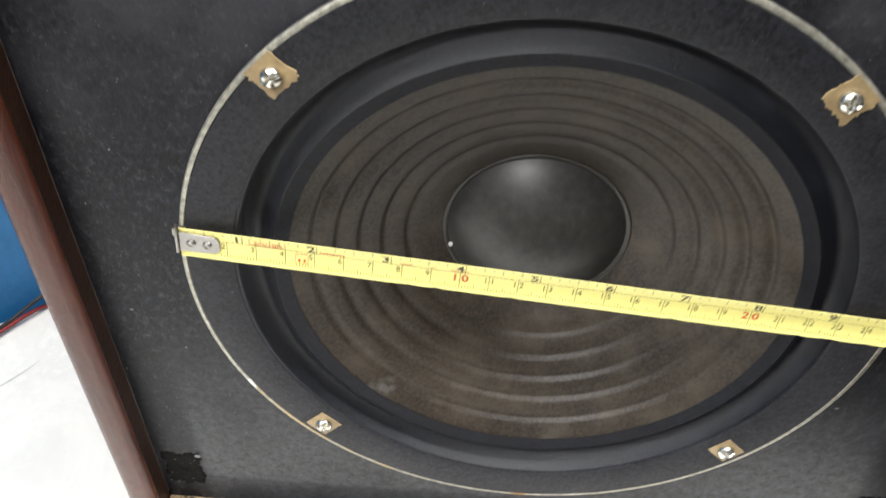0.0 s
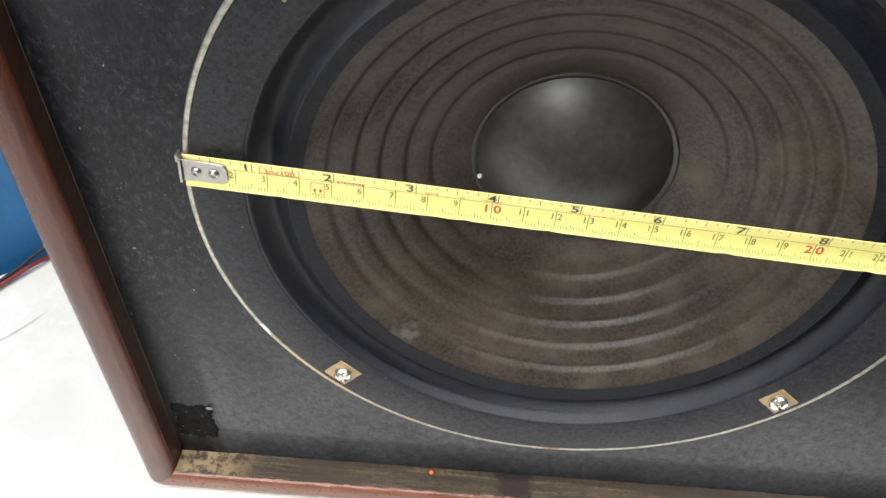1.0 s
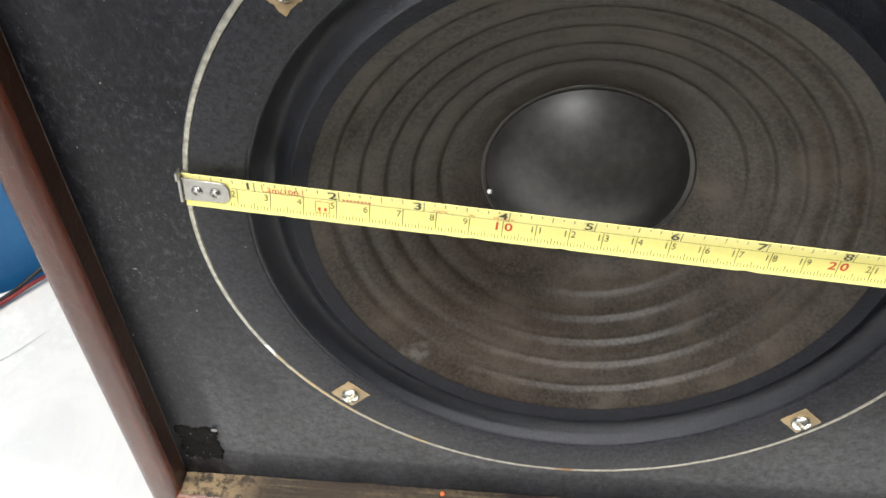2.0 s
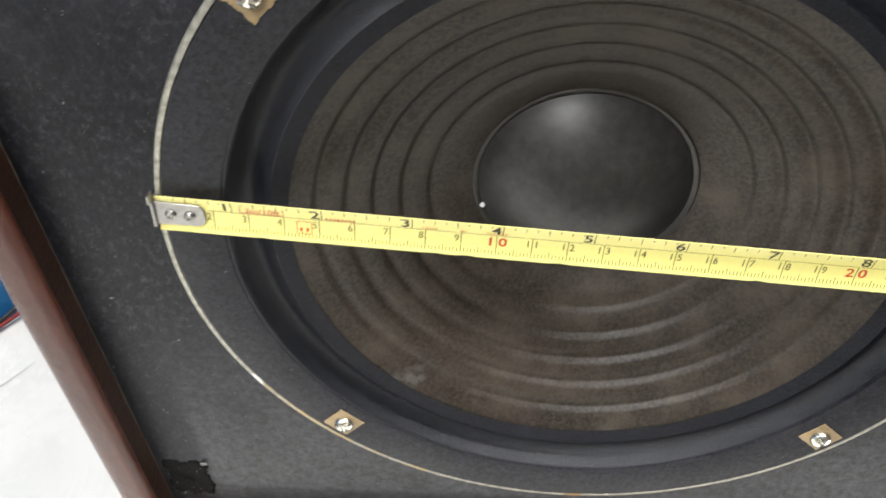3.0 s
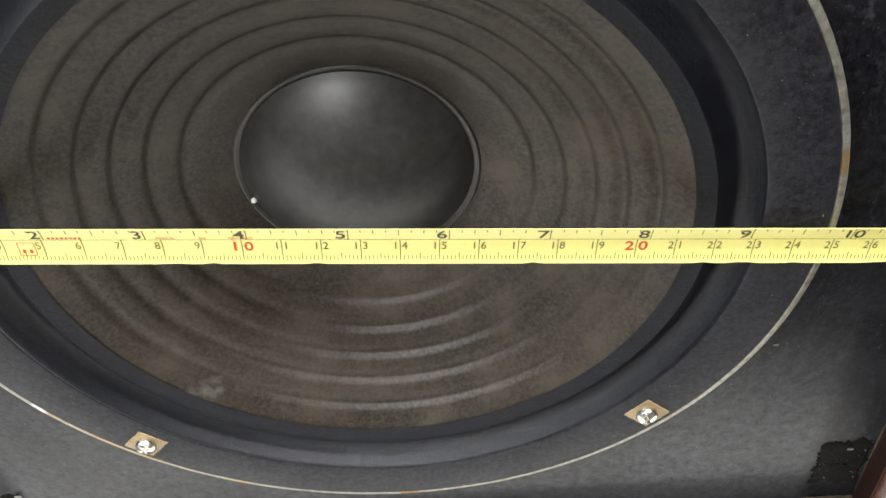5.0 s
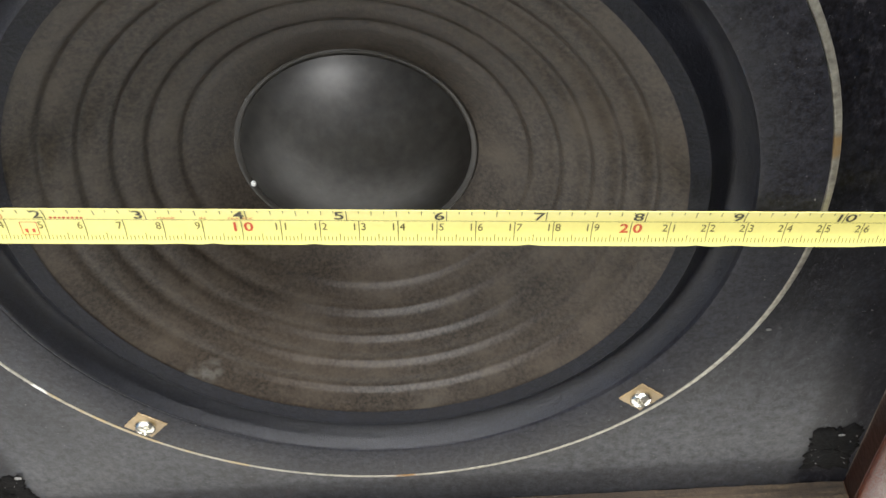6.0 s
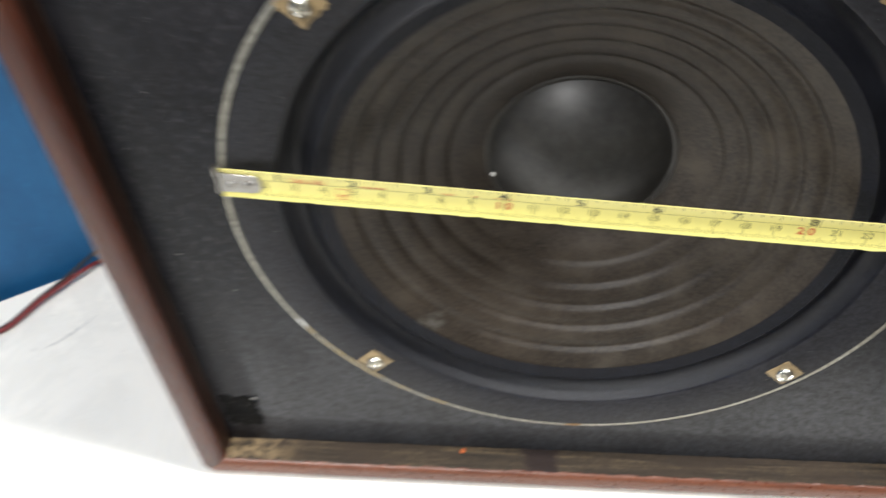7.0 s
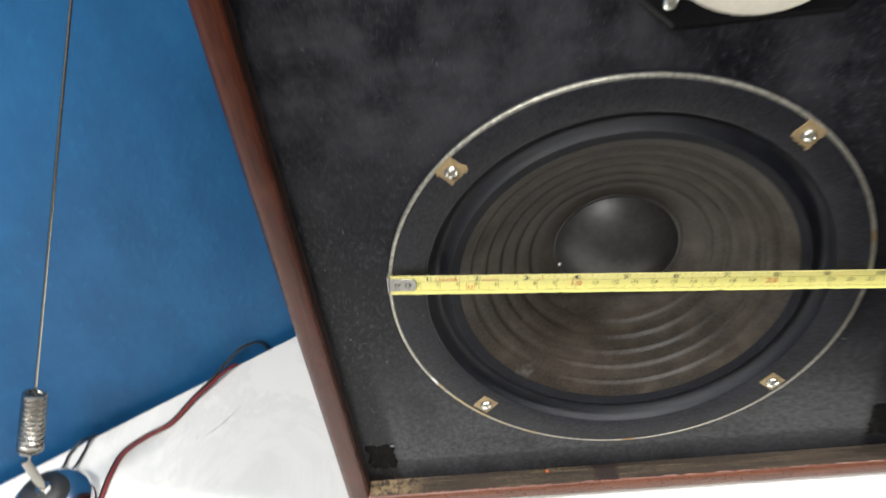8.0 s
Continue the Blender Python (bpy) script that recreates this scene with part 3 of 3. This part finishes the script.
for k in range(1, 11):
    print_text("inch_number", str(k), k * IN - (0.0004 if k < 10 else -0.0002), 0.0005, 0.0046, INK, 1.25, "RIGHT" if k < 10 else "CENTER")
for k in range(2, 28):
    if k % 10 == 0:
        print_text("centimetre_number", str(k // 10), 0.01 * k - 0.0005, -0.0038, 0.0043, RED, 1.15, "RIGHT")
        print_text("centimetre_number", str(k % 10), 0.01 * k + 0.0005, -0.0038, 0.0043, RED, 1.15, "LEFT")
    elif k < 10:
        print_text("centimetre_number", str(k), 0.01 * k - 0.0005, -0.0033, 0.0036, FADED, 0.85, "RIGHT")
    else:
        print_text("centimetre_number", str(k // 10), 0.01 * k - 0.0004, -0.0034, 0.0036, THININK, 0.85, "RIGHT")
        print_text("centimetre_number", str(k % 10), 0.01 * k + 0.0004, -0.0034, 0.0036, THININK, 0.85, "LEFT")
print_text("length_print", "3m/10ft", 0.0340, 0.0004, 0.0029, RED, 1.1)
print_text("origin_print", "MADE", 0.0812, 0.0003, 0.0011, RED, 1.5)
print_text("origin_print", "IN", 0.0905, 0.0003, 0.0011, RED, 1.5)
print_text("origin_print", "FRANCE", 0.1000, 0.0003, 0.0011, RED, 1.5)
marks("maker_bar", [(0.0522 + 0.0011 * k, 0.0003, 0.0010, 0.0007) for k in range(8)], RED, "row of small red print bars")
marks("print_frame", [(0.0278, 0.0004, 0.0032, 0.0002), (0.0400, 0.0004, 0.0032, 0.0002), (0.0339, 0.0002, 0.0004, 0.0122), (0.0436, -0.0052, -0.0012, 0.0002), (0.0478, -0.0052, -0.0012, 0.0002),
                      (0.0457, -0.0054, -0.0052, 0.0042), (0.0457, -0.0012, -0.0010, 0.0042), (0.0448, -0.0046, -0.0034, 0.0008), (0.0466, -0.0046, -0.0034, 0.0008)], RED, "small red printed frames")

# steel hook riveted on the end
rows = []
outline = [(0.0038, -0.0060), (0.0160, -0.0056), (0.0172, -0.0048), (0.0177, -0.0036), (0.0177, -0.0002), (0.0172, 0.0012), (0.0160, 0.0020), (0.0038, 0.0024)]
for f, lift in ((1.0, 0.0001), (1.0, 0.0008), (0.97, 0.0010), (0.5, 0.0010), (0.02, 0.0010)):
    cx, cs = 0.0098, -0.0018
    rows.append([(cx + f * (x - cx), blade_y(MID) - lift, cs + f * (s - cs)) for x, s in outline])
hook = part("hook", grid(rows, closed_v=True), HOOKSTEEL, tape, "dull steel end hook with two rivets", smooth=True)
part("lip", box(0.0029, 0.0038, -0.0016, 0.0050, -0.0062, 0.0030, 0.0003), HOOKSTEEL, hook)
part("lip_ear", box(0.0029, 0.0038, -0.0030, 0.0, 0.0030, 0.0060, 0.0003), HOOKSTEEL, hook)
for x in (0.0080, 0.0135):
    rivet = lathe([(0.0017, 0.0), (0.0016, -0.0004), (0.0009, -0.0009), (0.0004, -0.0007), (0.00002, -0.0007)], steps=20)
    part("rivet", rivet, HOOKSTEEL, hook, smooth=True).location = (x, blade_y(MID) - 0.0010, -0.0019)

# ---- speaker wire ----
wire = thing("speaker_wire", (-0.32, 0.07, 0), "red and black twin speaker wire lying on the white table", "cable")
run = [(-0.385, -0.075, 0.0016), (-0.372, -0.035, 0.0016), (-0.3545, -0.002, 0.0016), (-0.3525, 0.030, 0.0016), (-0.3480, 0.0495, 0.0016), (-0.3345, 0.0630, 0.0016), (-0.3190, 0.0735, 0.0018), (-0.3065, 0.0940, 0.003), (-0.2950, 0.1090, 0.0045),
       (-0.2835, 0.1240, 0.0075), (-0.2730, 0.1355, 0.0095), (-0.2630, 0.1440, 0.0060), (-0.2590, 0.1490, -0.0060), (-0.2585, 0.1495, -0.0300)]
base = Vector((-0.32, 0.07, 0))
red_run = run[:8] + [(-0.2965, 0.1075, 0.0036), (-0.2885, 0.1185, 0.0040), (-0.2825, 0.1275, 0.0016), (-0.2803, 0.1315, -0.0080), (-0.2800, 0.1318, -0.0300)]
part("red_wire", tube([p - base for p in glide(red_run, 10)], 0.0013), REDWIRE, wire, "red wire", smooth=True)
part("black_wire", tube([p - base + Vector((-0.0012, 0.0008, 0.0004 + 0.3 * max(0.0, p.z - 0.0018))) for p in glide(run, 10)], 0.0012), BLACKWIRE, wire, "black wire", smooth=True)

# ---- magnet-mount aerial ----
AX, AY = -0.3855, 0.0065
aerial = thing("whip_aerial", (AX, AY, 0), "chrome whip aerial with coil spring on a black-collared base", "aerial")
part("base", lathe_z([(0.0001, 0.0), (0.028, 0.0), (0.030, 0.002), (0.0298, 0.005), (0.027, 0.010), (0.021, 0.015), (0.012, 0.018), (0.0001, 0.019)]), CHROME, aerial, "chrome domed magnet base", smooth=True)
part("collar", lathe_z([(0.0165, 0.0140), (0.0172, 0.0170), (0.0160, 0.0205), (0.0115, 0.0238), (0.0001, 0.0252)]), RUBBER, aerial, "black rubber collar", smooth=True)
part("cable_gland", tube(glide([(-0.004, -0.012, 0.021), (0.004, -0.022, 0.016), (0.010, -0.031, 0.004)], 6), 0.0036, 12), RUBBER, aerial, smooth=True)
part("nut", tube([(0.0038, -0.0022, 0.0236), (0.0034, -0.0017, 0.0268)], 0.0052, 6), CHROME, aerial, "chrome hexagon nut")
part("ferrule", tube([(0.0036, -0.0020, 0.0238), (0.0033, -0.0016, 0.0270), (0.0012, 0.0010, 0.0400), (-0.0004, 0.0028, 0.0490), (-0.0005, 0.0029, 0.0496)], 0.0031, 18), SPRING, aerial, "tilted bright steel ferrule", smooth=True)
S0, S1 = Vector((0.0058, 0.0052, 0.0578)), Vector((0.0204, 0.0186, 0.0951))
LEAN_WAY = (S1 - S0).normalized()
side = LEAN_WAY.cross(Vector((0, 1, 0))).normalized()
other = LEAN_WAY.cross(side)
coil = []
TURNS = 11.5
for k in range(int(TURNS * 18) + 1):
    g, f = 2 * math.pi * k / 18, k / (TURNS * 18)
    coil.append(S0 + (S1 - S0) * f + (0.0072 - 0.0006 * f) * (math.cos(g) * side + math.sin(g) * other))
part("spring", tube(coil, 0.00150, 8), SPRING, aerial, "steel coil spring", smooth=True)
part("whip", tube([(0.0006, 0.0024, 0.046), tuple(S0), tuple(S1), tuple(S1 + 0.25 * LEAN_WAY), tuple(S1 + 0.5 * LEAN_WAY)], 0.00105, 8), SPRING, aerial, "thin steel whip rod leaning back", smooth=True)
part("lead", tube(glide([(-0.006, 0.026, 0.006), (-0.005, 0.036, 0.002), (-0.0045, 0.046, 0.0016), (0.002, 0.058, 0.002), (0.006, 0.064, -0.006)], 8), 0.0009, 8), BLACKWIRE, aerial, "thin black lead", smooth=True)
part("lead", tube(glide([(0.004, 0.027, 0.006), (0.0045, 0.036, 0.002), (0.006, 0.047, 0.0016), (0.0085, 0.060, 0.002), (0.012, 0.066, -0.006)], 8), 0.0009, 8), BLACKWIRE, aerial, "thin black lead", smooth=True)

# ---- small marks, dust and crumbs ----
def scratch(points, width):
    bm = bmesh.new()
    pts = [Vector(p) for p in points]
    rows = []
    for k, p in enumerate(pts):
        way = (pts[min(k + 1, len(pts) - 1)] - pts[max(k - 1, 0)]).normalized()
        n = Vector((-way.y, way.x, 0))
        w = width * (0.15 + math.sin(math.pi * k / (len(pts) - 1)))
        rows.append([p + n * w / 2 + Vector((0, 0, 0.0003)), p - n * w / 2 + Vector((0, 0, 0.0003))])
    return grid(rows)


mark = part("scuff", scratch(glide([(-0.2915, 0.0600, 0), (-0.2835, 0.0672, 0), (-0.2765, 0.0760, 0), (-0.2690, 0.0870, 0)], 6), 0.0012), PENCIL, table, "thin grey scuff")
mark.matrix_parent_inverse = ROOM.inverted()

# dust flecks on baffle and gasket
rng = random.Random(11)
bm = bmesh.new()
for k in range(2600):
    while True:
        x, z = rng.uniform(-0.163, 0.163), rng.uniform(0.014, 0.44)
        r = math.hypot(x, z - CZ)
        if r > 0.1245 or (0.104 < r < 0.1205 and rng.random() < 0.7):
            break
    y = -0.0001 if r > 0.122 else -0.0051
    size = rng.choice((0.00005, 0.00005, 0.00006, 0.00007, 0.00009, 0.00014)) * rng.uniform(0.7, 1.2)
    if k % 40 == 0:
        size *= 2.2
    g = rng.uniform(0, math.pi)
    long = rng.uniform(1.0, 2.6)
    pts = [(math.cos(q) * size * long, math.sin(q) * size) for q in (0, 1.2, 2.2, 3.3, 4.1, 5.3)]
    low = [bm.verts.new((x + a * math.cos(g) - b * math.sin(g), y, z + a * math.sin(g) + b * math.cos(g))) for a, b in pts]
    tip = bm.verts.new((x, y - size * 0.6, z))
    for a, b in zip(low, low[1:] + low[:1]):
        bm.faces.new((a, b, tip))
for k in range(26):      # bits stuck to the two torn pads
    x = (rng.uniform(-0.1600, -0.1440) if k % 2 else rng.uniform(0.1460, 0.1610))
    z, size = rng.uniform(0.0245, 0.0470), rng.uniform(0.00010, 0.00030)
    low = [bm.verts.new((x + size * rng.uniform(0.6, 1.6) * math.cos(q), -0.0007, z + size * rng.uniform(0.6, 1.3) * math.sin(q))) for q in (0, 1.3, 2.4, 3.5, 4.9)]
    tip = bm.verts.new((x, -0.0010 - size * 0.5, z))
    for a, b in zip(low, low[1:] + low[:1]):
        bm.faces.new((a, b, tip))
tagged(part("dust", bm, DUST, speaker, "pale dust flecks"), kind="stuff")

# dried glue along the joint of baffle and side boards
for sgn in (-1, 1):
    r = random.Random(30 + sgn)
    rows, z = [], ZB + 0.004
    while z < ZT - 0.01:
        w = 0.00022 * r.random() ** 2 + 0.00008
        x = sgn * (XI - 0.0001)
        rows.append([(x, -0.0001, z), (x, -0.0004 - w * 0.7, z), (x - sgn * w * 1.1, -0.0003, z), (x - sgn * (w * 1.3 + 0.0001), 0.0002, z)])
        z += 0.0011
    part("glue_line", grid(rows), OLDGLUE, speaker, "thin dried glue line", smooth=True)

# crumbs on the ledge
crumb = bmesh.new()
bmesh.ops.create_icosphere(crumb, subdivisions=1, radius=0.0013, matrix=Matrix.Translation((-0.0495, -0.0030, ZB + 0.0022)))
part("crumb", crumb, ORANGE, speaker, "orange crumb", smooth=True)
for x, y, z, size in ((-0.1430, -0.0010, 0.0487, 0.0011), (0.1189, -0.0004, 0.1100, 0.0006), (-0.1509, -0.0003, 0.1418, 0.0005), (0.1542, -0.0012, 0.0487, 0.0008)):
    crumb = bmesh.new()
    bmesh.ops.create_icosphere(crumb, subdivisions=1, radius=size, matrix=Matrix.Translation((x, y, z)) @ Matrix.Diagonal((1.6, 0.6, 0.8, 1)))
    part("crumb", crumb, DUST, speaker, "pale crumb stuck to the baffle", smooth=True)
